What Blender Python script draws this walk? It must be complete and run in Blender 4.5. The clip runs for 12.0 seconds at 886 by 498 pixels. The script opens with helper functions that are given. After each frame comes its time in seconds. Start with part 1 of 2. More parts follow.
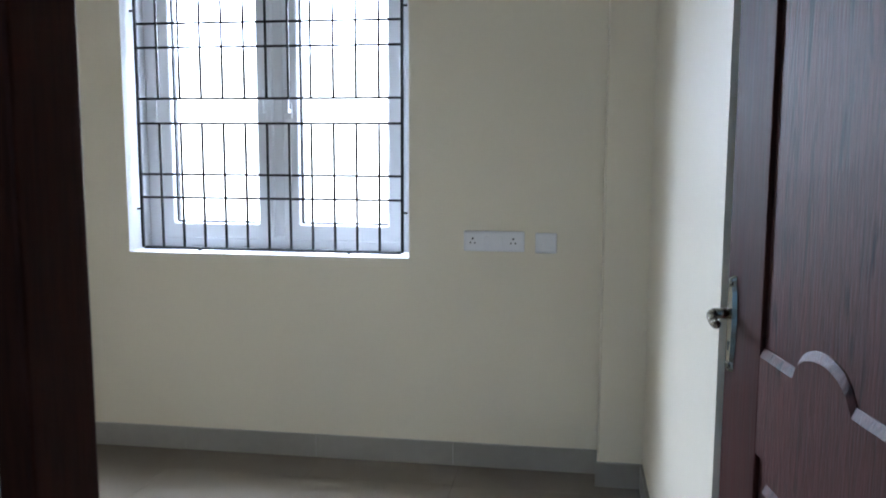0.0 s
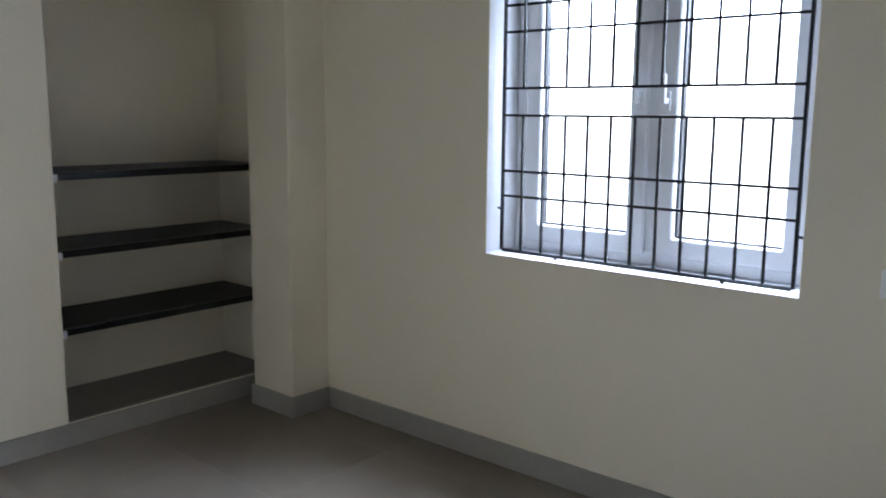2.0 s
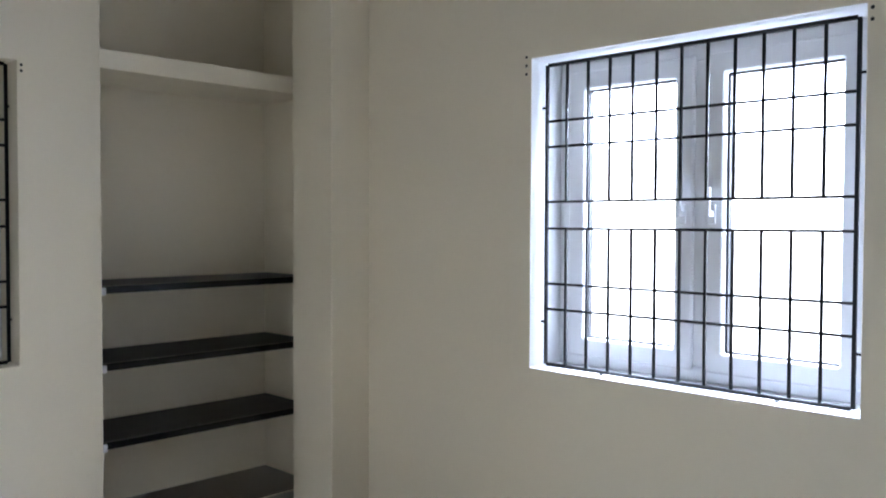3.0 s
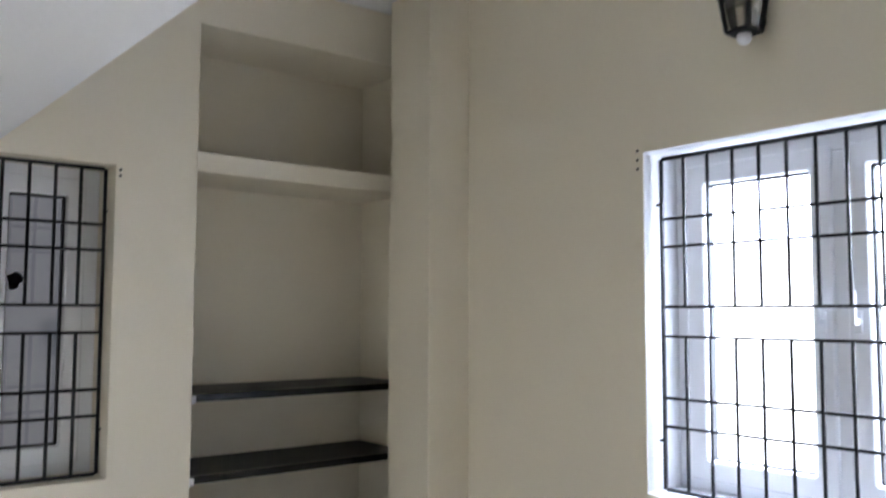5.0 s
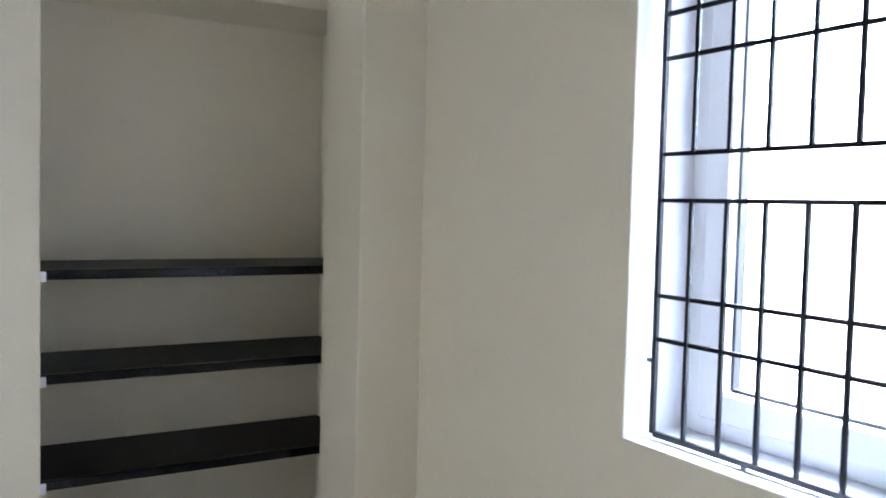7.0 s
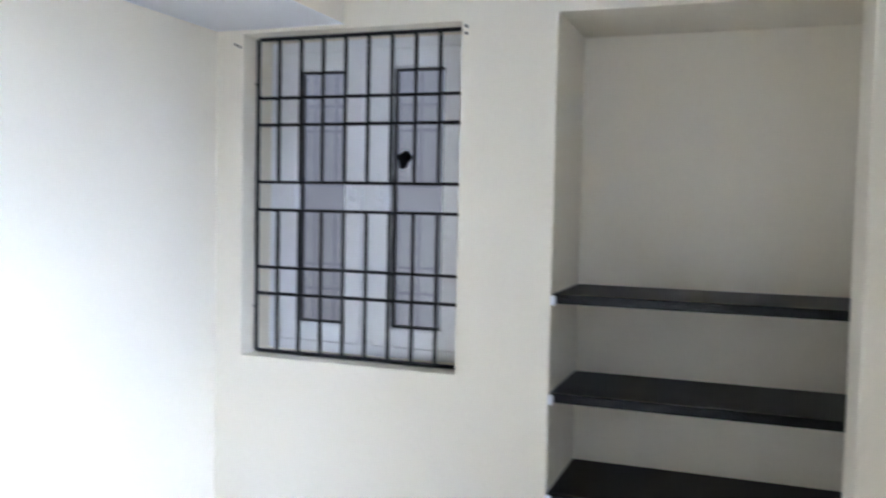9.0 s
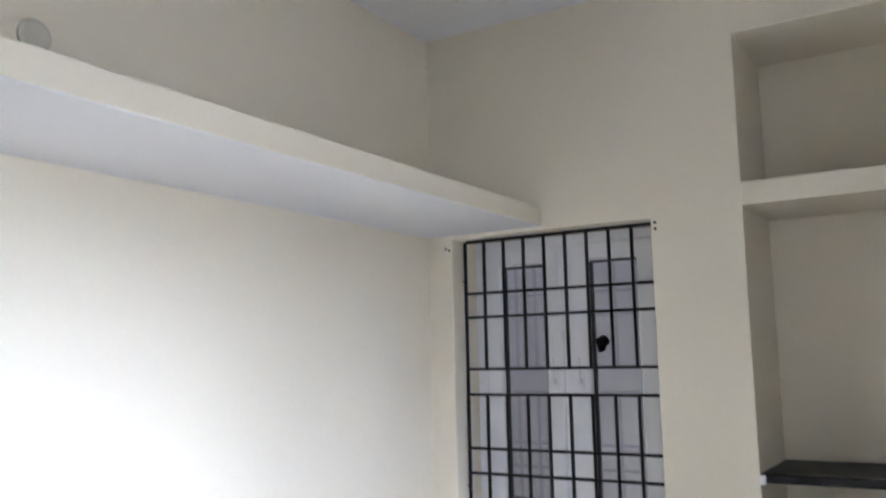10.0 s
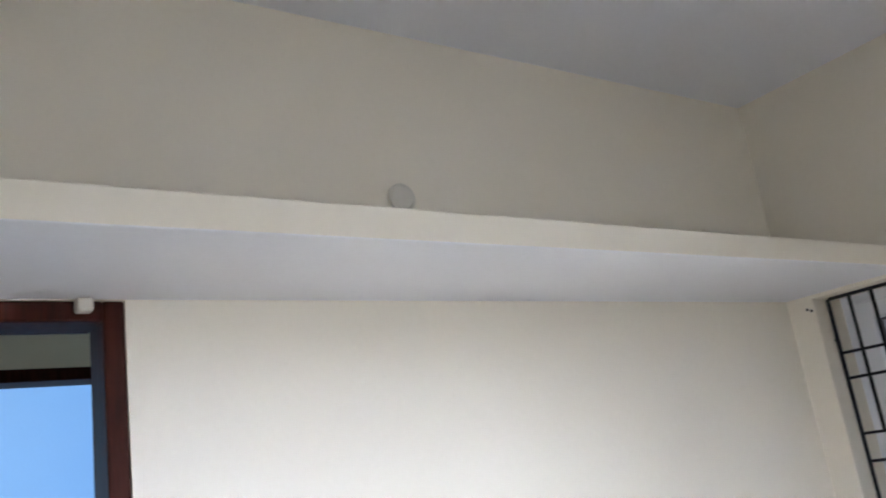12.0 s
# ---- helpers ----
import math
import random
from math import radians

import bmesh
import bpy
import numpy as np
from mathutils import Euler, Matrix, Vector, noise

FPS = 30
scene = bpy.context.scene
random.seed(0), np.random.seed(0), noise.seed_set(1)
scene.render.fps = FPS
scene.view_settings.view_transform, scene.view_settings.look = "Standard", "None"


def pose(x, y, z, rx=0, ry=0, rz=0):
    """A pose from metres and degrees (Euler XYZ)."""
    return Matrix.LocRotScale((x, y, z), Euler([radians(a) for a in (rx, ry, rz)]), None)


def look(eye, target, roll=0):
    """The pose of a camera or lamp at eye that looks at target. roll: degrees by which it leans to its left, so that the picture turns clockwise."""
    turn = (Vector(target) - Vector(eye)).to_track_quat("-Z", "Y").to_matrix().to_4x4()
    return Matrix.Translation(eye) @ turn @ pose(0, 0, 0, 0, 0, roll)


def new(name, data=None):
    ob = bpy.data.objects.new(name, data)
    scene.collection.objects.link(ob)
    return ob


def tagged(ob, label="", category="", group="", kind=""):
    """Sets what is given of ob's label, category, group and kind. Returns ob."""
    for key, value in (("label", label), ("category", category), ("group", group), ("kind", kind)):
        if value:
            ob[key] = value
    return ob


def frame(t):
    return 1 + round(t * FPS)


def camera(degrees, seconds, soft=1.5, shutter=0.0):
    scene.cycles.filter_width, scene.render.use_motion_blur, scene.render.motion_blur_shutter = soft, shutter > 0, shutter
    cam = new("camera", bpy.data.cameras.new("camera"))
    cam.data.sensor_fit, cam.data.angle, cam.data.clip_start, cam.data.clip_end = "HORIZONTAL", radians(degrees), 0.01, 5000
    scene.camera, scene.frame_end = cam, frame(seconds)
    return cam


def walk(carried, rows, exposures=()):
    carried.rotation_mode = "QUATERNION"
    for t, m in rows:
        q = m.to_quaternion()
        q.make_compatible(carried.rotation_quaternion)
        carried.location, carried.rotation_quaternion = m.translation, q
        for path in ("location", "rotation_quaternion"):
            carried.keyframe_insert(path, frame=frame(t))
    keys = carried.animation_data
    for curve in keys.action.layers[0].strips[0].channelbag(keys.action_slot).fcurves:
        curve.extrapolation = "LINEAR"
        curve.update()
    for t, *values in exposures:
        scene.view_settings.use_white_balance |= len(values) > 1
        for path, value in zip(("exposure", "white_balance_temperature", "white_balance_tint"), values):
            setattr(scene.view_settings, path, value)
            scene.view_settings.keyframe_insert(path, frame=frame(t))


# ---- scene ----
cam = camera(55.1, 12.0, soft=1.8, shutter=0.3)
PATH = [
    (0, (1.896, -3.41, 1.35), (1.597, -1.448, 1.1), 0.2),
    (0.5, (1.936, -3.156, 1.373), (1.565, -1.2, 1.189), 0.0),
    (1, (2.03, -2.858, 1.445), (1.25, -1.049, 1.106), 0.4),
    (1.5, (2.039, -2.707, 1.446), (0.942, -1.079, 1.064), 0.4),
    (2, (2.097, -2.664, 1.430), (0.798, -1.177, 1.115), 0.5),
    (2.5, (2.090, -2.669, 1.447), (0.727, -1.220, 1.242), 0.3),
    (3, (2.087, -2.632, 1.448), (0.691, -1.201, 1.385), 0.2),
    (3.2, (2.075, -2.628, 1.442), (0.675, -1.200, 1.435), 0.1),
    (4.8, (1.957, -2.506, 1.547), (0.451, -1.205, 1.747), -0.0),
    (5, (1.914, -2.476, 1.504), (0.362, -1.223, 1.655), 0.2),
    (5.5, (1.777, -2.356, 1.425), (0.208, -1.116, 1.454), 0.6),
    (6, (1.668, -2.065, 1.401), (0.107, -0.819, 1.312), 1.1),
    (6.5, (1.558, -1.702, 1.409), (-0.055, -0.526, 1.277), 1.3),
    (6.7, (1.512, -1.558, 1.402), (-0.131, -0.425, 1.281), 1.3),
    (8.3, (1.327, -0.735, 1.412), (-0.664, -0.622, 1.265), 1.6),
    (8.5, (1.342, -0.651, 1.432), (-0.651, -0.707, 1.271), 1.5),
    (9, (1.305, -0.469, 1.453), (-0.568, -1.163, 1.352), 1.2),
    (9.5, (1.496, -0.425, 1.539), (-0.251, -1.399, 1.554), 0.1),
    (10, (1.612, -0.442, 1.574), (-0.071, -1.49, 1.831), -1.2),
    (10.5, (1.572, -0.356, 1.58), (0.017, -1.546, 1.989), -3.2),
    (11, (1.584, -0.271, 1.579), (0.186, -1.62, 2.053), -5.5),
    (11.5, (1.675, -0.266, 1.56), (0.425, -1.746, 2.059), -7.4),
    (12, (1.749, -0.393, 1.576), (0.608, -1.95, 2.099), -8.2),
]
walk(cam, [(t, look(eye, target, roll)) for t, eye, target, roll in PATH],
     exposures=[(0.0, 0.44, 6300, 10), (0.6, 0.46, 6300, 11), (1.0, 0.04, 6350, 12), (1.5, -0.40, 6350, 11), (2.0, 0.12, 6300, 12),
                (2.5, 0.55, 6350, 13), (3.2, 0.68, 6350, 13), (5.0, 0.83, 6550, 14), (5.5, 0.88, 6350, 13), (6.7, 1.0, 6200, 13), (8.3, 1.40, 5950, 14),
                (9.0, 1.56, 5900, 14), (9.5, 1.40, 6000, 14), (10.0, 1.08, 6450, 16), (10.5, 0.99, 6650, 17), (12.0, 0.85, 6650, 16)])

# room planes, metres: north wall face is y = 0
XW, XE, YS, ZC = -1.400, 2.19, -2.385, 2.955
XA, YA = 2.62, -1.69                         # door alcove in the east wall
W1L, W1R, W1B, W1T = 0.0, 1.233, 0.875, 2.087
W2S, W2N, W2B, W2T = -2.272, -1.421, 0.880, 2.070
NL, XB, NT = -1.093, -1.838, 2.703            # niche: south side, back, top
CX, CY, CW = -0.969, -0.224, -1.268                       # north-west column
LOFT_Y, LOFT_B, LOFT_T = -1.860, 2.084, 2.160
DX0, DX1, DTOP = 1.223, 2.420, 2.082          # outer sizes of the door frame
SK = 0.10
YO = YS - 0.14                              # corridor face of the south wall
YC = -3.80                                  # far corridor wall

# ---- light ----
world = bpy.data.worlds.new("sky")
scene.world = world
world.use_nodes = True
wn = world.node_tree
sky = wn.nodes.new("ShaderNodeTexSky")
sky.sky_type = "NISHITA"
sky.sun_disc = False
sky.sun_elevation, sky.sun_rotation = radians(49), radians(150)
wn.nodes["Background"].inputs[1].default_value = 0.12
wn.links.new(sky.outputs[0], wn.nodes["Background"].inputs[0])

sun = new("sun", bpy.data.lights.new("sun", "SUN"))
sun.data.energy, sun.data.angle, sun.data.color = 2.5, radians(0.6), (1.0, 0.95, 0.88)
sun.matrix_world = look((0, 0, 20), (-7.0, 12.0, 4.0))


def area_lamp(name, m, w, h, power, color):
    lamp = new(name, bpy.data.lights.new(name, "AREA"))
    lamp.data.shape, lamp.data.size, lamp.data.size_y = "RECTANGLE", w, h
    lamp.data.energy, lamp.data.color = power, color
    lamp.matrix_world = m
    return lamp


# sky light falling in from outside and above the north window
area_lamp("skylight_north", look((0.30, 1.70, 2.85), (0.72, -1.2, 0.9)), 3.2, 2.2, 1750, (0.64, 0.765, 1.0))
# added blue fill lamp inside the far room, which has no window
area_lamp("fill_far_room", look((2.9, -5.6, 1.6), (1.6, -5.4, 1.5)), 1.2, 1.2, 34, (0.46, 0.71, 1.0))

# ---- materials ----


def mat(name, color, rough=0.6, metal=0.0, grain=40.0, vary=0.06, bump=0.05, stain=1.2, spec=0.5, coat=0.0, stretch=None, vary2=0.06, bscale=None):
    m = bpy.data.materials.new(name)
    m.use_nodes = True
    nt = m.node_tree
    b = nt.nodes["Principled BSDF"]
    b.inputs["Metallic"].default_value = metal
    b.inputs["Specular IOR Level"].default_value = spec
    b.inputs["Coat Weight"].default_value = coat
    tc = nt.nodes.new("ShaderNodeTexCoord")
    mp = nt.nodes.new("ShaderNodeMapping")
    nt.links.new(tc.outputs["Object"], mp.inputs[0])
    if stretch:
        mp.inputs["Scale"].default_value = stretch
    n1 = nt.nodes.new("ShaderNodeTexNoise")
    n1.inputs["Scale"].default_value, n1.inputs["Detail"].default_value = grain, 6
    n2 = nt.nodes.new("ShaderNodeTexNoise")
    n2.inputs["Scale"].default_value, n2.inputs["Detail"].default_value = stain, 3
    for n in (n1, n2):
        nt.links.new(mp.outputs[0], n.inputs["Vector"])
    c = Vector(color)

    def ramp(v):
        r = nt.nodes.new("ShaderNodeValToRGB")
        r.color_ramp.elements[0].position, r.color_ramp.elements[1].position = 0.3, 0.7
        r.color_ramp.elements[0].color = (*(c * (1 - v)), 1)
        r.color_ramp.elements[1].color = (*[min(1, x) for x in c * (1 + v)], 1)
        return r
    r1, r2 = ramp(vary), ramp(vary2)
    nt.links.new(n1.outputs["Fac"], r1.inputs[0])
    nt.links.new(n2.outputs["Fac"], r2.inputs[0])
    mix = nt.nodes.new("ShaderNodeMix")
    mix.data_type = "RGBA"
    mix.inputs["Factor"].default_value = 0.5
    nt.links.new(r1.outputs[0], mix.inputs["A"])
    nt.links.new(r2.outputs[0], mix.inputs["B"])
    nt.links.new(mix.outputs["Result"], b.inputs["Base Color"])
    mr = nt.nodes.new("ShaderNodeMapRange")
    mr.inputs["To Min"].default_value, mr.inputs["To Max"].default_value = max(0.02, rough * 0.8), min(1, rough * 1.2)
    nt.links.new(n2.outputs["Fac"], mr.inputs["Value"])
    nt.links.new(mr.outputs[0], b.inputs["Roughness"])
    if bump:
        bp = nt.nodes.new("ShaderNodeBump")
        bp.inputs["Strength"].default_value = bump
        bp.inputs["Distance"].default_value = 0.002
        nt.links.new(n1.outputs["Fac"], bp.inputs["Height"])
        nt.links.new(bp.outputs[0], b.inputs["Normal"])
    return m


def glow(name, color, strength):
    m = bpy.data.materials.new(name)
    m.use_nodes = True
    nt = m.node_tree
    nt.nodes.remove(nt.nodes["Principled BSDF"])
    e = nt.nodes.new("ShaderNodeEmission")
    e.inputs[0].default_value, e.inputs[1].default_value = (*color, 1), strength
    nt.links.new(e.outputs[0], nt.nodes["Material Output"].inputs[0])
    return m


def glass_mat(name, tint, rough=0.0):
    m = bpy.data.materials.new(name)
    m.use_nodes = True
    b = m.node_tree.nodes["Principled BSDF"]
    b.inputs["Base Color"].default_value = (*tint, 1)
    b.inputs["Transmission Weight"].default_value = 1.0
    b.inputs["Roughness"].default_value = rough
    b.inputs["IOR"].default_value = 1.45
    return m


M_WALL = mat("cream_paint", (0.765, 0.698, 0.560), 0.55, grain=60, vary=0.015, vary2=0.025, bump=0.12, stain=1.4)
M_CEIL = mat("white_paint", (0.76, 0.76, 0.765), 0.7, grain=60, vary=0.02, vary2=0.03, bump=0.12)
M_TILE = mat("vitrified_tile", (0.205, 0.172, 0.135), 0.09, grain=9, vary=0.07, vary2=0.06, bump=0.0, stain=2.0)
M_SKIRT = mat("skirting_tile", (0.31, 0.29, 0.255), 0.3, grain=25, vary=0.06, vary2=0.06, bump=0.02)
M_GROUT = mat("grout", (0.29, 0.26, 0.21), 0.9, grain=120, vary=0.15)
M_BLACK = mat("black_granite", (0.005, 0.005, 0.006), 0.32, grain=260, vary=0.7, vary2=0.2, bump=0.0, spec=0.05)
M_EDGE = mat("polished_granite_edge", (0.006, 0.006, 0.007), 0.18, grain=260, vary=0.7, vary2=0.2, bump=0.0, spec=0.25)
M_SHELF = mat("plinth_stone", (0.13, 0.115, 0.095), 0.35, grain=70, vary=0.2, vary2=0.1, bump=0.02)
M_UPVC = mat("white_upvc", (0.83, 0.835, 0.85), 0.35, grain=30, vary=0.015, vary2=0.03, bump=0.0)
M_IRON = mat("black_iron", (0.006, 0.0065, 0.008), 0.5, grain=150, vary=0.3, bump=0.15, spec=0.25)
M_SEAL = mat("black_rubber", (0.015, 0.015, 0.017), 0.6, bump=0.0)
M_WOOD = mat("dark_stained_wood", (0.040, 0.010, 0.008), 0.55, grain=16, vary=0.55, vary2=0.35, bump=0.3, stretch=(7, 7, 0.6), stain=5, spec=0.12)
M_WOODP = mat("dark_panel_wood", (0.072, 0.026, 0.023), 0.5, grain=30, vary=0.7, vary2=0.4, bump=0.6, stretch=(8, 8, 0.7), stain=7, spec=0.2)


def figure_grain(m, dark):
    """Lay long pointed dark flecks of flame figure over a wood material."""
    nt = m.node_tree
    bsdf = nt.nodes["Principled BSDF"]
    old = bsdf.inputs["Base Color"].links[0].from_socket
    tc = nt.nodes.new("ShaderNodeTexCoord")
    mp = nt.nodes.new("ShaderNodeMapping")
    mp.inputs["Scale"].default_value = (26, 26, 3.2)
    nz = nt.nodes.new("ShaderNodeTexNoise")
    nz.inputs["Scale"].default_value, nz.inputs["Detail"].default_value, nz.inputs["Distortion"].default_value = 1.0, 3.0, 1.4
    rp = nt.nodes.new("ShaderNodeValToRGB")
    rp.color_ramp.elements[0].position, rp.color_ramp.elements[1].position = 0.56, 0.68
    mx = nt.nodes.new("ShaderNodeMix")
    mx.data_type = "RGBA"
    mx.inputs["B"].default_value = (*dark, 1)
    nt.links.new(tc.outputs["Object"], mp.inputs[0])
    nt.links.new(mp.outputs[0], nz.inputs["Vector"])
    nt.links.new(nz.outputs["Fac"], rp.inputs[0])
    nt.links.new(rp.outputs[0], mx.inputs["Factor"])
    nt.links.new(old, mx.inputs["A"])
    nt.links.new(mx.outputs["Result"], bsdf.inputs["Base Color"])


figure_grain(M_WOODP, (0.020, 0.006, 0.006))
M_FRAME = mat("dark_frame_wood", (0.036, 0.009, 0.005), 0.58, grain=16, vary=0.55, vary2=0.35, bump=0.25, stretch=(7, 7, 0.6), stain=5, spec=0.06)
M_STEEL = mat("satin_nickel", (0.30, 0.275, 0.225), 0.26, metal=1.0, grain=80, vary=0.05, bump=0.0)
M_PLASTIC = mat("white_plastic", (0.80, 0.80, 0.82), 0.35, grain=30, vary=0.01, vary2=0.02, bump=0.0)
M_COVER = mat("aged_cover_plastic", (0.60, 0.56, 0.46), 0.4, grain=40, vary=0.03, vary2=0.04, bump=0.0)
M_RESIDUE = mat("sticker_glue", (0.78, 0.78, 0.80), 0.8, grain=200, vary=0.25, bump=0.0)
M_HOLE = mat("dark_hole", (0.02, 0.02, 0.02), 0.8, bump=0.0)
M_GLASS = glass_mat("window_glass", (0.93, 0.95, 0.96))
M_LAMPG = glass_mat("lantern_glass", (0.9, 0.9, 0.88), 0.25)
M_OUT = mat("grey_render", (0.115, 0.118, 0.132), 0.85, grain=14, vary=0.04, vary2=0.10, bump=0.08, stain=0.8)
M_BLUE = mat("pale_blue_wall", (0.55, 0.72, 0.88), 0.5, grain=60, vary=0.02, vary2=0.04, bump=0.1)
M_GROUND = mat("bare_ground", (0.30, 0.26, 0.20), 0.95, grain=8, vary=0.3, vary2=0.3, bump=0.3)
M_SKYGLOW = glow("glowing_backdrop", (0.88, 0.94, 1.0), 5.2)
M_CLEAR = glass_mat("clear_plastic", (0.95, 0.96, 0.97), 0.12)

# ---- mesh helpers ----


def part(name, bm, material, parent=None, label="", smooth=False):
    me = bpy.data.meshes.new(name)
    bm.normal_update()
    bm.to_mesh(me)
    bm.free()
    me.materials.append(material)
    if smooth:
        for p in me.polygons:
            p.use_smooth = True
    ob = new(name, me)
    if parent:
        ob.parent = parent
    if label:
        ob["label"] = label
    return ob


def add_box(bm, x0, x1, y0, y1, z0, z1, bevel=0.0):
    r = bmesh.ops.create_cube(bm, size=1.0)
    vs = r["verts"]
    for v in vs:
        v.co = Vector(((x0 + x1) / 2 + v.co.x * (x1 - x0), (y0 + y1) / 2 + v.co.y * (y1 - y0), (z0 + z1) / 2 + v.co.z * (z1 - z0)))
    if bevel:
        es = {e for v in vs for e in v.link_edges}
        bmesh.ops.bevel(bm, geom=list(es), offset=bevel, segments=2, profile=0.5, affect="EDGES")
    return bm


def box(x0, x1, y0, y1, z0, z1, bevel=0.0):
    return add_box(bmesh.new(), x0, x1, y0, y1, z0, z1, bevel)


def add_rod(bm, a, b, r, n=10, r2=None):
    a, b = Vector(a), Vector(b)
    d = b - a
    m = Matrix.Translation((a + b) / 2) @ d.to_track_quat("Z", "Y").to_matrix().to_4x4()
    bmesh.ops.create_cone(bm, cap_ends=True, segments=n, radius1=r, radius2=r if r2 is None else r2, depth=d.length, matrix=m)
    return bm


def rod(a, b, r, n=10, r2=None):
    return add_rod(bmesh.new(), a, b, r, n, r2)


def solid(xs, ys, zs, filled):
    """A clean solid of the grid cells for which filled(x, y, z) holds at their middles."""
    bm = bmesh.new()
    cache = {}

    def v(i, j, k):
        if (i, j, k) not in cache:
            cache[(i, j, k)] = bm.verts.new((xs[i], ys[j], zs[k]))
        return cache[(i, j, k)]
    nx, ny, nz = len(xs) - 1, len(ys) - 1, len(zs) - 1

    def f(i, j, k):
        if not (0 <= i < nx and 0 <= j < ny and 0 <= k < nz):
            return False
        return filled((xs[i] + xs[i + 1]) / 2, (ys[j] + ys[j + 1]) / 2, (zs[k] + zs[k + 1]) / 2)
    for i in range(nx):
        for j in range(ny):
            for k in range(nz):
                if not f(i, j, k):
                    continue
                if not f(i - 1, j, k):
                    bm.faces.new((v(i, j, k), v(i, j, k + 1), v(i, j + 1, k + 1), v(i, j + 1, k)))
                if not f(i + 1, j, k):
                    bm.faces.new((v(i + 1, j, k), v(i + 1, j + 1, k), v(i + 1, j + 1, k + 1), v(i + 1, j, k + 1)))
                if not f(i, j - 1, k):
                    bm.faces.new((v(i, j, k), v(i + 1, j, k), v(i + 1, j, k + 1), v(i, j, k + 1)))
                if not f(i, j + 1, k):
                    bm.faces.new((v(i, j + 1, k), v(i, j + 1, k + 1), v(i + 1, j + 1, k + 1), v(i + 1, j + 1, k)))
                if not f(i, j, k - 1):
                    bm.faces.new((v(i, j, k), v(i, j + 1, k), v(i + 1, j + 1, k), v(i + 1, j, k)))
                if not f(i, j, k + 1):
                    bm.faces.new((v(i, j, k + 1), v(i + 1, j, k + 1), v(i + 1, j + 1, k + 1), v(i, j + 1, k + 1)))
    return bm


def empty(name, m=None, **tags):
    e = new(name)
    if m is not None:
        e.matrix_world = m
    return tagged(e, **tags)


def soften(ob, width=0.004, seg=3):
    md = ob.modifiers.new("soft_edges", "BEVEL")
    md.width, md.segments, md.limit_method = width, seg, "ANGLE"
    return ob


# ---- structure ----
wall_n = part("wall_north", solid([-2.1, W1L, W1R, 2.77], [0.0, 0.28], [-0.05, W1B, W1T, ZC + 0.05],
              lambda x, y, z: not (W1L < x < W1R and W1B < z < W1T)), M_WALL)
wall_n.data.materials.append(M_CEIL)
for p in wall_n.data.polygons:
    if W1L - 0.01 < p.center.x < W1R + 0.01 and W1B - 0.01 < p.center.z < W1T + 0.01 and abs(p.normal.y) < 0.5:
        p.material_index = 1
tagged(wall_n, "cream painted north wall with a window opening", "wall", kind="structure")
soften(wall_n)
wall_w = part("wall_west", solid([-2.1, XB, -1.685, XW], [-2.525, W2S, W2N, NL, 0.1], [-0.05, 0.105, W2B, W2T, NT, ZC + 0.05],
              lambda x, y, z: not (W2S < y < W2N and W2B < z < W2T) and not (y > NL and x > XB and 0.105 < z < NT)
              and not (x < -1.685 and y < W2N)), M_WALL)
tagged(wall_w, "cream painted west wall with a window and a recessed shelf niche", "wall", kind="structure")
soften(wall_w)
wall_s = part("wall_south", solid([XW, DX0, DX1, XA], [YO, YS], [0.0, DTOP, ZC], lambda x, y, z: not (DX0 < x < DX1 and z < DTOP)), M_WALL)
tagged(wall_s, "cream painted south wall with the room door opening", "wall", kind="structure")
wall_e = part("wall_east", solid([XE, XA, XA + 0.15], [YO, YA, 0.0], [0.0, ZC], lambda x, y, z: x > XA or y > YA), M_WALL)
tagged(wall_e, "cream painted east wall with a shallow door recess", "wall", kind="structure")
col_nw = part("column_northwest", box(CW, CX, CY, 0.06, -0.05, ZC + 0.05), M_WALL)
tagged(col_nw, "cream painted square corner column beside the niche", "column", kind="structure")
soften(col_nw, 0.006)
col_ne = part("column_northeast", box(2.018, XE + 0.05, -0.13, 0.06, -0.05, ZC + 0.05), M_WALL)
tagged(col_ne, "cream painted narrow corner column", "column", kind="structure")
soften(col_ne, 0.006)
ceil = part("ceiling", box(-2.1, 2.77, YO, 0.28, ZC, ZC + 0.12), M_CEIL)
tagged(ceil, "white painted flat ceiling", "ceiling", kind="structure")
loft = part("loft_slab", box(XW - 0.05, XA + 0.05, YS - 0.05, LOFT_Y, LOFT_B, LOFT_T), M_WALL)
tagged(loft, "cream painted concrete loft slab along the wall over the door", "loft slab", kind="structure")
soften(loft, 0.005)
loft.data.materials.append(M_CEIL)
for p in loft.data.polygons:
    if p.normal.z < -0.5:
        p.material_index = 1
slab = part("niche_slab", box(XB - 0.05, XW - 0.003, NL - 0.05, 0.05, 2.082, 2.165), M_WALL)
tagged(slab, "cream painted concrete slab across the upper niche", "shelf slab", kind="structure")
soften(slab, 0.005)

floor = part("floor", box(-2.1, 3.72, -6.42, 0.28, -0.12, -0.006), M_GROUT)
tagged(floor, "beige glossy vitrified tile floor", "floor", kind="structure")

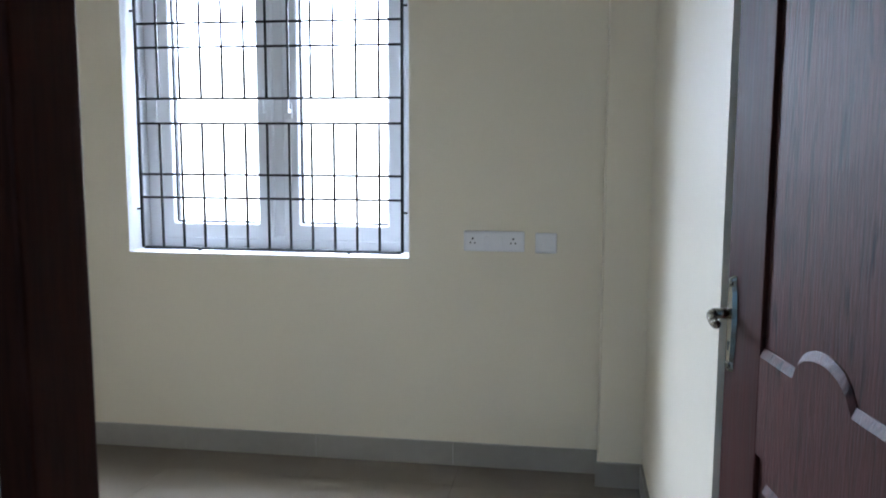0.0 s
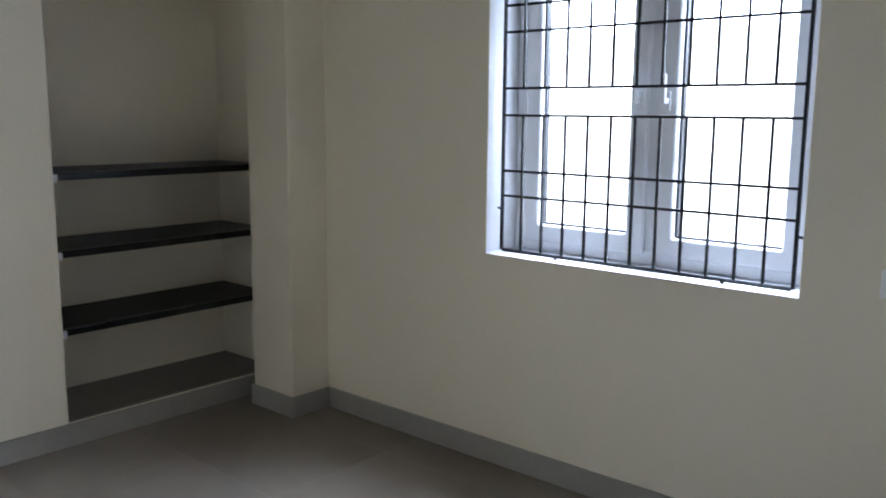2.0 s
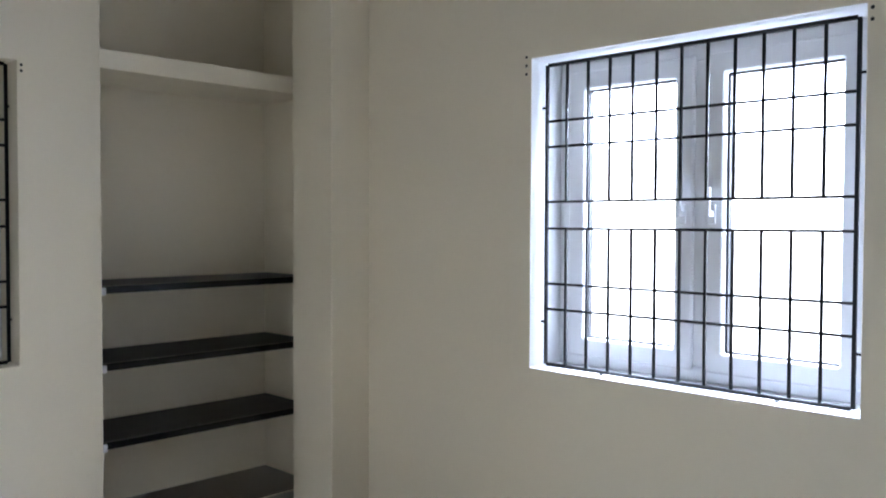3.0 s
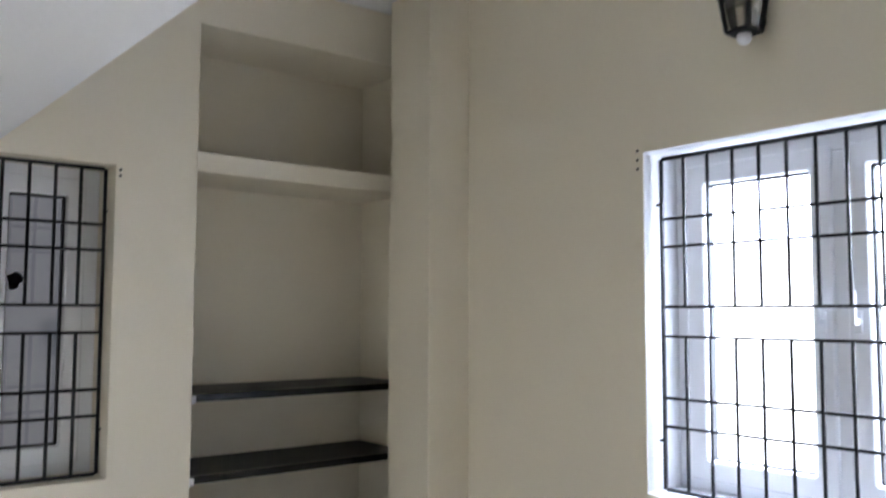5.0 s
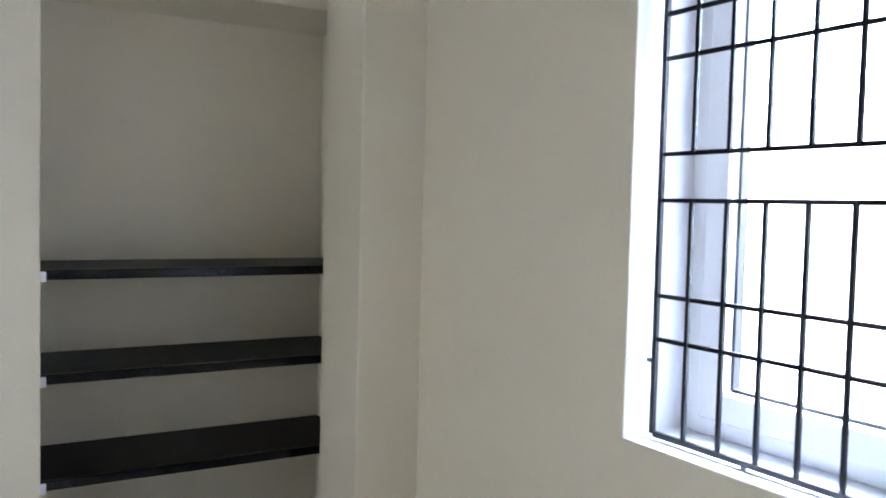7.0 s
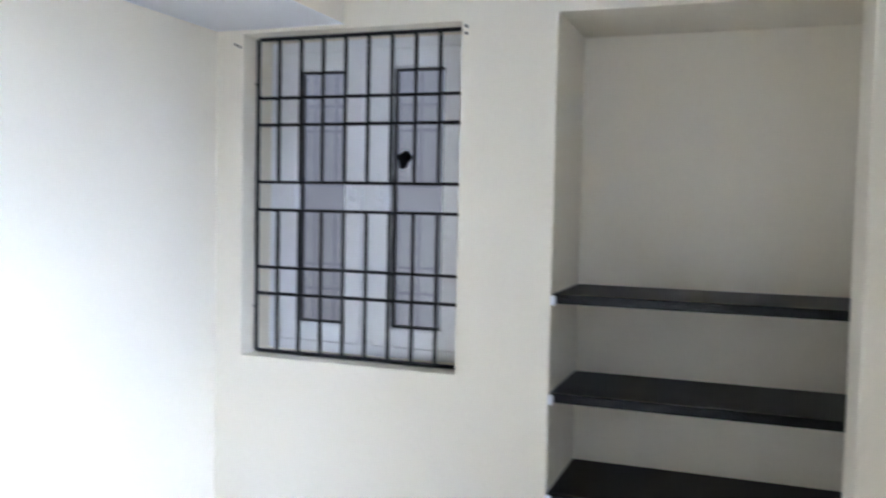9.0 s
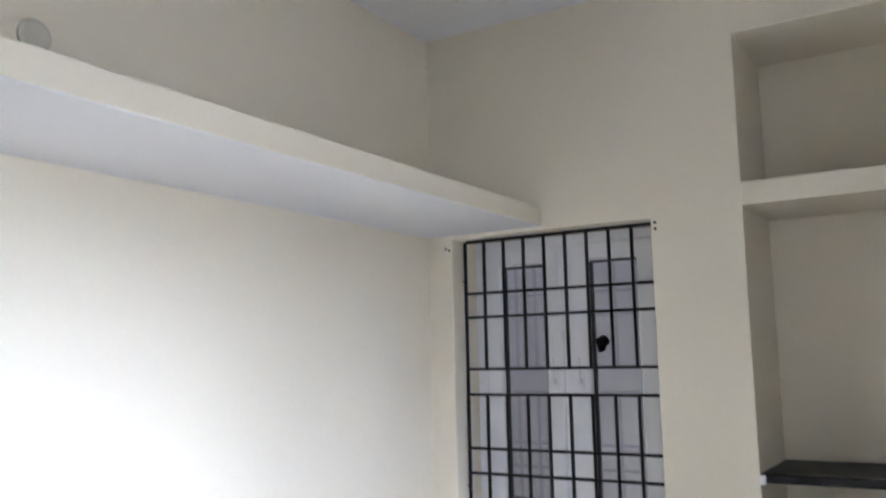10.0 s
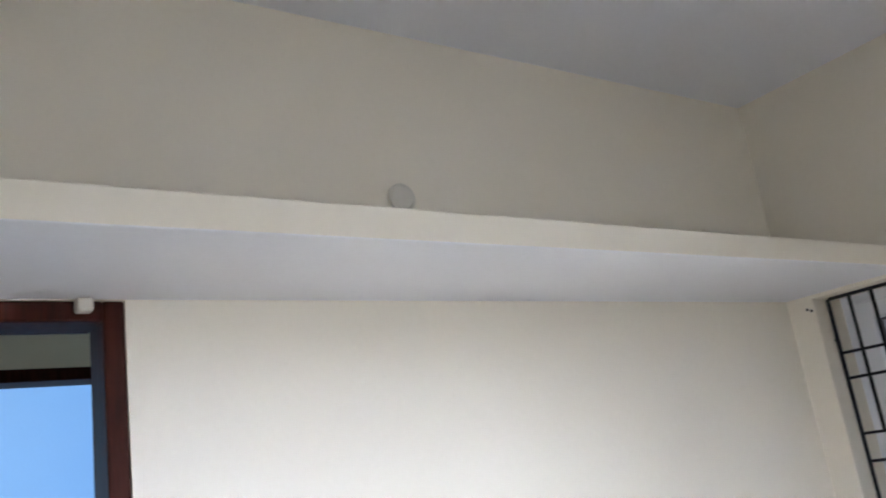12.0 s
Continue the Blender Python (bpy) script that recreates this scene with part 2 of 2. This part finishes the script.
# corridor and the room across it
part_walls = [
    ("wall_corridor_west", box(0.30, 0.42, YC, YO, 0, ZC), M_WALL, "cream painted corridor end wall"),
    ("wall_corridor_east", box(3.6, 3.72, YC, YO, 0, ZC), M_WALL, "cream painted corridor end wall"),
    ("wall_corridor_north", box(2.77, 3.6, YO, YS - 0.01, 0, ZC), M_WALL, "cream painted corridor wall"),
    ("wall_far_room_south", box(0.42, 3.72, -6.42, -6.30, 0, ZC), M_BLUE, "pale blue wall of the far room"),
    ("wall_far_room_west", box(0.30, 0.42, -6.42, YC - 0.14, 0, ZC), M_BLUE, "pale blue wall of the far room"),
    ("wall_far_room_east", box(3.6, 3.72, -6.30, YC - 0.14, 0, ZC), M_BLUE, "pale blue wall of the far room"),
]
for n, bm, m, lab in part_walls:
    tagged(part(n, bm, m), lab, "wall", kind="structure")
OX0, OX1, OT = 0.75, 2.05, 2.181
wall_c = part("wall_corridor_south", solid([0.30, OX0, OX1, 3.72], [YC - 0.14, YC], [0, OT, ZC], lambda x, y, z: not (OX0 < x < OX1 and z < OT)), M_WALL)
tagged(wall_c, "cream painted corridor wall with a doorway", "wall", kind="structure")
tagged(part("ceiling_corridor", box(0.30, 3.72, -6.42, YO - 0.002, ZC, ZC + 0.12), M_CEIL), "white painted corridor ceiling", "ceiling", kind="structure")

# outside
ground = part("ground", box(-400, 400, -400, 400, -3.2, -3.0), M_GROUND)
lower = part("lower_storey", box(-2.1, 3.72, -6.42, 0.28, -3.0, -0.12), M_WALL)
tagged(lower, "cream painted lower storey of the house", "wall", kind="structure")
tagged(ground, "bare pale earth ground outside", "ground", kind="structure")
# self-lit sheet added for the overbright view; it also lights the room
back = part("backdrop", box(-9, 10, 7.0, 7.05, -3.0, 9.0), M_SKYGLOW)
tagged(back, "glowing white backdrop sheet in place of daylight outside the window", "backdrop", kind="structure")
outw = part("neighbour_wall", box(-3.0, -2.8, -5.0, 0.9, -3.0, 4.5), M_OUT)
tagged(outw, "weathered grey rendered wall of the house next door", "wall", kind="structure")


# ---- door frame, door ----
def door_frame(name, x0, x1, ztop, y0, y1, label, w=0.048):
    th = empty(name, pose((x0 + x1) / 2, y0, 0), label=label, category="door frame", kind="structure")
    inv = th.matrix_world.inverted()
    for pn, bm in (("jamb", box(x0, x0 + w, y0, y1, 0, ztop, 0.006)), ("jamb", box(x1 - w, x1, y0, y1, 0, ztop, 0.006)),
                   ("head", box(x0 + w, x1 - w, y0, y1, ztop - w, ztop, 0.006))):
        bm.transform(inv)
        part(pn, bm, M_FRAME, th)
    return th


door_frame("door_frame_1", DX0, DX1, DTOP, YO - 0.004, YS - 0.003, "dark brown stained wooden door frame")
door_frame("door_frame_2", OX0, OX1, OT, YC - 0.144, YC + 0.006, "dark brown stained wooden door frame across the corridor")

# door leaf, standing open: local x runs from the hinge to the free edge, local -y is the seen face
HINGE = pose(2.349, -2.483, 0, 0, 0, 98.5)
LW, LH, LT = 0.78, 2.035, 0.036
door = empty("door_1", HINGE, label="dark stained wooden panel door standing open against the wall", category="door", kind="structure")
ST, SF, RC = 0.125, 0.182, 0.009            # hinge stile, lock stile, depth of the sunk panels


def leaf(name, x0, x1, z0, z1, inset=0.0, bevel=0.003, m=None):
    return part(name, box(x0, x1, inset, LT - inset, z0, z1, bevel), m or M_WOOD, door)


leaf("stile", 0.0, ST, 0.006, LH)
leaf("stile", LW - SF, LW, 0.006, LH)
leaf("top_rail", ST, LW - SF, LH - 0.15, LH)
leaf("bottom_rail", ST, LW - SF, 0.006, 0.22)
leaf("upper_panel", ST, LW - SF, 0.955, LH - 0.15, RC, 0.0, M_WOODP)


def crown(x, top, rise):
    """Height of a rail edge: flat shoulders and a round swell in the middle."""
    u = (x - 0.363) / 0.094
    return top + (rise * math.sqrt(1 - u * u) if abs(u) < 1 else 0.0)


def shaped_rail(x0, x1, zlow, ztop, rise, low_rise, y0, y1, chamfer):
    bm = bmesh.new()
    n = 48
    rows = []
    for i in range(n + 1):
        x = x0 + (x1 - x0) * i / n
        zt, zb = crown(x, ztop, rise), crown(x, zlow, low_rise)
        prof = [(y0 + chamfer, zt), (y1 - chamfer, zt), (y1, zt - chamfer * 2.2), (y1, zb), (y0, zb), (y0, zt - chamfer * 2.2)]
        rows.append([bm.verts.new((x, y, z)) for y, z in prof])
    for a, b in zip(rows, rows[1:]):
        for k in range(6):
            bm.faces.new((a[k], a[(k + 1) % 6], b[(k + 1) % 6], b[k]))
    bm.faces.new(rows[0])
    bm.faces.new(rows[-1][::-1])
    bmesh.ops.recalc_face_normals(bm, faces=bm.faces)
    return bm


part("lock_rail", shaped_rail(ST, LW - SF, 0.806, 0.996, 0.048, 0.0, 0.0, LT, 0.007), M_WOODP, door)
part("lower_panel", box(ST, LW - SF, RC, LT - RC, 0.22, 0.806), M_WOODP, door)
part("panel_moulding", shaped_rail(ST + 0.035, LW - SF - 0.035, 0.26, 0.765, 0.0, 0.0, 0.002, LT - 0.002, 0.008), M_WOODP, door)
for z in (0.25, 1.0, 1.75):
    part("hinge", rod((-0.004, 0.0, z - 0.05), (-0.004, 0.0, z + 0.05), 0.006, 12), M_STEEL, door, "satin metal butt hinge", True)


def door_handle(side):
    """Lever handle on a long waisted back plate."""
    y = LT if side > 0 else 0.0
    s = side
    bm = bmesh.new()
    outline = []
    xc, zc, hl = LW - 0.040, 1.008, 0.094
    for i in range(48):
        a = 2 * math.pi * i / 48
        zz = hl * math.sin(a)
        f = abs(zz) / hl
        w = 0.0165 - 0.005 * math.exp(-((f - 0.80) / 0.10) ** 2) + 0.002 * math.exp(-(f / 0.3) ** 2)
        c = math.cos(a)
        outline.append((xc + w * (1 if c > 0 else -1) * min(1.0, abs(c) ** 0.4), zz + zc))
    lo = [bm.verts.new((x, y, z)) for x, z in outline]
    hi = [bm.verts.new((x + (xc - x) * 0.25, y + s * 0.008, z + (zc - z) * 0.04)) for x, z in outline]
    for i in range(48):
        bm.faces.new((lo[i], lo[(i + 1) % 48], hi[(i + 1) % 48], hi[i]))
    bm.faces.new(hi)
    bmesh.ops.recalc_face_normals(bm, faces=bm.faces)
    plate = part("handle_plate", bm, M_STEEL, door, "satin nickel lever handle plate")
    for dz in (-0.080, 0.080):
        part("screw_boss", rod((xc, y + s * 0.006, zc + dz), (xc, y + s * 0.0115, zc + dz), 0.0095, 18, 0.006), M_STEEL, plate, "bright domed screw boss", True)
    z0 = 1.028
    bm = rod((xc, y, z0), (xc, y + s * 0.040, z0), 0.0105, 18)
    pts = [(0.0, 0.036, 0.0, 0.0095), (-0.006, 0.044, 0.0, 0.009), (-0.020, 0.049, -0.003, 0.0085), (-0.042, 0.051, -0.008, 0.0085),
           (-0.064, 0.053, -0.008, 0.008), (-0.084, 0.058, -0.002, 0.007), (-0.100, 0.066, 0.006, 0.004)]
    for (ax, ay, az, ar), (bx, by, bz, br) in zip(pts, pts[1:]):
        add_rod(bm, (xc + ax, y + s * ay, z0 + az), (xc + bx, y + s * by, z0 + bz), ar, 18, br)
        bmesh.ops.create_uvsphere(bm, u_segments=18, v_segments=10, radius=br * 0.99, matrix=Matrix.Translation((xc + bx, y + s * by, z0 + bz)))
    part("lever", bm, M_STEEL, plate, smooth=True)
    keyhole = rod((xc, y + s * 0.0070, 0.971), (xc, y + s * 0.0090, 0.971), 0.0042, 14)
    add_box(keyhole, xc - 0.002, xc + 0.002, min(y + s * 0.0070, y + s * 0.0090), max(y + s * 0.0070, y + s * 0.0090), 0.957, 0.970)
    part("keyhole", keyhole, M_HOLE, plate)


door_handle(1)
door_handle(-1)

# clear bracket on the head of the frame
br = part("door_stopper", box(1.298, 1.335, YS - 0.003, YS + 0.034, 2.050, 2.082, 0.006), M_COVER)
tagged(br, "small off-white plastic bracket on the door frame head", "bracket")


# ---- windows: local x along the wall, y into the wall, z up ----
def frame_ring(x0, x1, z0, z1, w, y0, y1, bev=0.004):
    """Four mitred bars as one ring."""
    bm = bmesh.new()
    o = [(x0, z0), (x1, z0), (x1, z1), (x0, z1)]
    i = [(x0 + w, z0 + w), (x1 - w, z0 + w), (x1 - w, z1 - w), (x0 + w, z1 - w)]
    V = {}
    for nm, ring in (("o", o), ("i", i)):
        for k, (x, z) in enumerate(ring):
            for yy in (0, 1):
                V[nm, k, yy] = bm.verts.new((x, (y0, y1)[yy], z))
    for k in range(4):
        n = (k + 1) % 4
        bm.faces.new((V["o", k, 0], V["o", n, 0], V["i", n, 0], V["i", k, 0]))
        bm.faces.new((V["o", k, 1], V["i", k, 1], V["i", n, 1], V["o", n, 1]))
        bm.faces.new((V["o", k, 0], V["o", k, 1], V["o", n, 1], V["o", n, 0]))
        bm.faces.new((V["i", k, 0], V["i", n, 0], V["i", n, 1], V["i", k, 1]))
    bmesh.ops.recalc_face_normals(bm, faces=bm.faces)
    if bev:
        bmesh.ops.bevel(bm, geom=bm.edges[:], offset=bev, segments=1, affect="EDGES")
    return bm


def window(name, m, w, h, label, glass_label):
    """Two-leaf white casement with a fixed outer frame; origin at the opening's lower left corner on the wall face."""
    win = empty(name, m, label=label, category="window", kind="structure")
    y0, y1 = 0.195, 0.255
    part("window_frame", frame_ring(0, w, 0, h, 0.058, y0, y1), M_UPVC, win)
    part("mullion", box(w / 2 - 0.034, w / 2 + 0.034, y0 + 0.003, y1 - 0.003, 0.058, h - 0.058, 0.004), M_UPVC, win)
    for s in (0, 1):
        a = 0.052 if s == 0 else w / 2 + 0.022
        b = w / 2 - 0.022 if s == 0 else w - 0.052
        sash = part("sash", frame_ring(a, b, 0.040, h - 0.040, 0.072, y0 - 0.014, y1 - 0.012, 0.006), M_UPVC, win)
        part("bead", frame_ring(a + 0.072, b - 0.072, 0.112, h - 0.112, 0.008, y0 + 0.016, y1 - 0.018, 0.0), M_SEAL, sash, "black rubber glazing seal")
        g = part("pane", box(a + 0.072, b - 0.072, y0 + 0.030, y0 + 0.035, 0.112, h - 0.112), M_GLASS, sash, glass_label)
        g.visible_shadow = False
        # casement handle on the meeting stile
        hx = b - 0.035 if s == 0 else a + 0.035
        hz = h * 0.50
        hb = add_box(bmesh.new(), hx - 0.013, hx + 0.013, y0 - 0.024, y0 - 0.014, hz - 0.035, hz + 0.035, 0.004)
        add_box(hb, hx - 0.009, hx + 0.009, y0 - 0.052, y0 - 0.024, hz - 0.010, hz + 0.010, 0.003)
        add_box(hb, hx - 0.009, hx + 0.009, y0 - 0.060, y0 - 0.046, hz - 0.010, hz + 0.095, 0.004)
        part("window_handle", hb, M_UPVC, sash, "white lever casement handle")
    return win, g


ROWS = (0.0, 0.1865, 0.2715, 0.454, 0.543, 0.728, 0.813, 1.0)


def grille(name, m, w, h, cells, depth, edge, r, label):
    """Welded bars: side bars and cross bars run through, uprights leave the middle band open."""
    g = empty(name, m, label=label, category="window grille")
    x0, x1, zb, zt = edge, w - edge, 0.888 - m.translation.z, 2.063 - m.translation.z
    for x in (x0, x1):
        part("side_bar", box(x - 0.006, x + 0.006, depth - 0.006, depth + 0.006, zb, zt, 0.0015), M_IRON, g)
    zr = [zt - f * (zt - zb) for f in ROWS]
    for i, z in enumerate(zr):
        e = 0.0066 if i in (0, 7) else r
        part("cross_bar", box(x0 + 0.006, x1 - 0.006, depth - e, depth + e, z - e, z + e, 0.0015), M_IRON, g)
    for i in range(1, cells):
        x = x0 + (x1 - x0) * i / cells
        part("upright_bar", box(x - r, x + r, depth - r - 0.003, depth + r - 0.003, zr[3], zr[0] - 0.006, 0.0015), M_IRON, g)
        part("upright_bar", box(x - r, x + r, depth - r - 0.003, depth + r - 0.003, zr[7] + 0.006, zr[4], 0.0015), M_IRON, g)
    for x, s in ((x0, -1), (x1, 1)):
        for z in (zt - 0.165, zb + 0.168):
            part("lug", box(min(x, x + s * 0.022), max(x, x + s * 0.022), depth - 0.004, depth + 0.004, z - 0.004, z + 0.004), M_IRON, g)
    for x in (x0 + (x1 - x0) * 0.225, x0 + (x1 - x0) * 0.80):
        part("lug", box(x - 0.006, x + 0.006, depth - 0.004, depth + 0.004, 0.0, zb), M_IRON, g)
    return g


MW1 = pose(W1L, 0, W1B)
MW2 = pose(XW, W2S, W2B, 0, 0, 90)
window("window_1", MW1, W1R - W1L, W1T - W1B, "white plastic two-leaf casement window, closed", "clear glass pane")
grille("window_grille", MW1, W1R - W1L, W1T - W1B, 12, 0.055, 0.037, 0.0049, "black welded iron security grille in the window opening")
_, pane2 = window("window_2", MW2, W2N - W2S, W2T - W2B, "white plastic two-leaf casement window, closed, facing a grey wall", "clear glass pane")
grille("window_grille", MW2, W2N - W2S, W2T - W2B, 9, 0.086, 0.012, 0.0058, "black welded iron grille in the smaller window opening")

bm = bmesh.new()
ring = [bm.verts.new((0.556 + (0.028 + 0.006 * math.sin(3 * a) + 0.004 * math.sin(5 * a + 1)) * math.cos(a), 0.2225, 0.742 + (0.034 + 0.005 * math.sin(2 * a)) * math.sin(a)))
        for a in [2 * math.pi * i / 28 for i in range(28)]]
bm.faces.new(ring)
bmesh.ops.solidify(bm, geom=bm.faces[:], thickness=0.0008)
bmesh.ops.recalc_face_normals(bm, faces=bm.faces)
part("sticker_residue", bm, M_RESIDUE, pane2, "greyish torn sticker remains on the glass")

# ---- niche shelves ----
for z, lab in ((1.173, "black polished granite niche shelf, empty, at chest height"), (0.846, "black polished granite niche shelf, empty, in the middle"), (0.511, "black polished granite niche shelf, empty, near the floor")):
    sh = part("niche_shelf", box(XB, XW - 0.030, NL, 0.0, z - 0.031, z), M_BLACK)
    part("polished_edge", box(XW - 0.030, XW - 0.012, NL, 0.0, z - 0.0315, z + 0.0004, 0.004), M_EDGE, sh, "polished black granite front edge")
    tagged(sh, lab, "shelf", "granite shelves in the niche")
    cl = part("shelf_clip", box(XW - 0.012, XW + 0.004, NL - 0.002, NL + 0.016, z - 0.036, z - 0.004, 0.003), M_PLASTIC)
    tagged(cl, "small white plastic clip at the shelf corner", "clip", "clips at the niche shelves")
base = part("niche_floor", box(XB, XW, NL, 0.0, 0.105, 0.113), M_SHELF)
tagged(base, "dark grey stone niche floor slab", "niche floor", kind="structure")


# ---- electrical plates, lantern, cover ----
def socket_holes(parent, x, z, y):
    for dx, dz, r in ((0, 0.011, 0.0042), (-0.009, -0.006, 0.0034), (0.009, -0.006, 0.0034)):
        part("socket_hole", rod((x + dx, y + 0.001, z + dz), (x + dx, y - 0.0012, z + dz), r, 12), M_HOLE, parent)


def switch_plate(x0, x1, z0, z1, sockets, rockers, label):
    p = part("switch_plate", box(x0, x1, -0.012, 0.0, z0, z1, 0.004), M_PLASTIC)
    tagged(p, label, "switch plate")
    part("inner_plate", box(x0 + 0.007, x1 - 0.007, -0.015, -0.012, z0 + 0.007, z1 - 0.007, 0.0015), M_PLASTIC, p)
    zc = (z0 + z1) / 2
    for x in sockets:
        socket_holes(p, x, zc, -0.015)
    for x in rockers:
        part("rocker", box(x - 0.010, x + 0.010, -0.0195, -0.015, zc - 0.021, zc + 0.021, 0.002), M_PLASTIC, p)
    return p


switch_plate(1.463, 1.709, 0.911, 0.994, (1.500, 1.664), (1.557, 1.611), "white plastic plate with two sockets and two switches")
switch_plate(1.752, 1.838, 0.908, 0.990, (), (1.773,), "white square plastic plate with one switch")

LX, LZ = 0.466, 2.472
lan = empty("wall_lantern", pose(LX, 0, LZ), label="small black metal wall lantern above the window", category="wall lamp")
bm = box(-0.03, 0.03, -0.012, 0, -0.045, 0.045, 0.004)
part("back_plate", bm, M_IRON, lan)
part("arm", add_rod(rod((0, -0.01, 0.02), (0, -0.06, 0.035), 0.007), (0, -0.06, 0.035), (0, -0.085, 0.030), 0.007), M_IRON, lan)
bm = bmesh.new()
bmesh.ops.create_cone(bm, cap_ends=True, segments=4, radius1=0.085, radius2=0.02, depth=0.04, matrix=Matrix.Translation((0, -0.085, 0.05)) @ Matrix.Rotation(radians(45), 4, "Z"))
part("roof", bm, M_IRON, lan)
for sx in (-1, 1):
    for sy in (-1, 1):
        part("post", rod((sx * 0.05, -0.085 + sy * 0.05, 0.03), (sx * 0.038, -0.085 + sy * 0.038, -0.075), 0.0085, 8), M_IRON, lan)
bm = bmesh.new()
bmesh.ops.create_cone(bm, cap_ends=True, segments=4, radius1=0.045, radius2=0.060, depth=0.09, matrix=Matrix.Translation((0, -0.085, -0.02)) @ Matrix.Rotation(radians(45), 4, "Z"))
part("lamp_glass", bm, M_LAMPG, lan, "frosted glass pane of the lantern")
part("foot_ring", box(-0.043, 0.043, -0.128, -0.042, -0.083, -0.072, 0.002), M_IRON, lan)
bm = bmesh.new()
bmesh.ops.create_uvsphere(bm, u_segments=16, v_segments=10, radius=0.024, matrix=Matrix.Translation((0, -0.085, -0.095)))
part("bulb", bm, M_PLASTIC, lan, "white bulb end", True)

bm = rod((0, 0, 0), (0, 0.010, 0), 0.045, 32)
add_rod(bm, (0, 0.010, 0), (0, 0.014, 0), 0.041, 32, 0.034)
disc = part("round_cover", bm, M_COVER)
disc.location = (0.416, YS, 2.397)
tagged(disc, "round off-white junction box cover on the wall over the loft", "junction cover")

# drilled fixing holes beside the window heads
for px, py, pz, ax in ((-0.025, 0, 2.097, 1), (-0.025, 0, 2.063, 1), (-0.025, 0, 2.03, 1), (1.248, 0, 2.073, 1), (1.248, 0, 2.039, 1),
                       (XW, -2.304, 2.032, 0), (XW, -2.287, 2.024, 0), (XW, -1.404, 2.053, 0), (XW, -1.404, 2.030, 0)):
    d = 0.0012
    a, b = ((px, -d, pz), (px, 0.001, pz)) if ax else ((px + d, py, pz), (px - 0.001, py, pz))
    hole = part("fixing_hole", rod(a, b, 0.006, 10), M_HOLE)
    tagged(hole, "small dark drilled hole in the wall plaster", "drill hole", "fixing holes by the windows")

# ---- pieces: skirting tiles and floor tiles ----


def skirting(name, a, b, normal, label):
    """A run of skirting tiles from a to b on the wall face, standing out along normal."""
    a, b, n = Vector((*a, 0)), Vector((*b, 0)), Vector((*normal, 0))
    run = (b - a).length
    u = (b - a).normalized()
    count = max(1, round(run / 0.6))
    step = run / count
    m = Matrix((u, n, Vector((0, 0, 1)))).transposed().to_4x4()
    root = empty(name, Matrix.Translation(a) @ m, label=label, category="skirting", kind="structure")
    me = None
    for i in range(count):
        if me is None:
            t = part("tile", box(0.0008, step - 0.0008, 0.0, 0.011, 0.0, SK, 0.0015), M_SKIRT, root)
            me = t.data
        else:
            t = new("tile", me)
            t.parent = root
        t.location = (i * step, 0, 0)


SKL = "grey-beige tile skirting along the wall"
skirting("baseboard_north", (CX + 0.012, 0), (2.018, 0), (0, -1), SKL)
skirting("baseboard_column_east", (CX, CY), (CX, 0), (1, 0), SKL)
skirting("baseboard_column_south", (CW - 0.011, CY), (CX + 0.011, CY), (0, -1), SKL)
skirting("baseboard_west", (XW, YS), (XW, -0.012), (1, 0), SKL)
skirting("baseboard_column_west", (CW, CY), (CW, 0), (-1, 0), SKL)
skirting("baseboard_niche_end", (XW + 0.012, 0), (CW - 0.012, 0), (0, -1), SKL)
skirting("baseboard_south", (XW + 0.012, YS), (DX0 - 0.002, YS), (0, 1), SKL)
skirting("baseboard_east", (XE, YA), (XE, -0.142), (-1, 0), SKL)
skirting("baseboard_northeast", (2.007, -0.13), (XE, -0.13), (0, -1), SKL)

tile_mesh = None
TS = 0.60
for i in range(-3, 7):
    for j in range(-11, 1):
        x, y = -0.35 + i * TS, -0.22 + j * TS
        x0, x1, y0, y1 = max(x, XB), min(x + TS, 3.6), max(y, -6.3), min(y + TS, 0.0)
        if x1 - x0 < 0.02 or y1 - y0 < 0.02:
            continue
        g = 0.0004
        if x1 - x0 > TS - 1e-4 and y1 - y0 > TS - 1e-4:
            if tile_mesh is None:
                t = part("floor_tile", box(g, TS - g, g, TS - g, -0.010, 0.0, 0.0003), M_TILE, floor)
                tile_mesh = t.data
            else:
                t = new("floor_tile", tile_mesh)
                t.parent = floor
            t.location = (x, y, 0)
        else:
            t = part("floor_tile", box(g, x1 - x0 - g, g, y1 - y0 - g, -0.010, 0.0, 0.0003), M_TILE, floor)
            t.location = (x0, y0, 0)
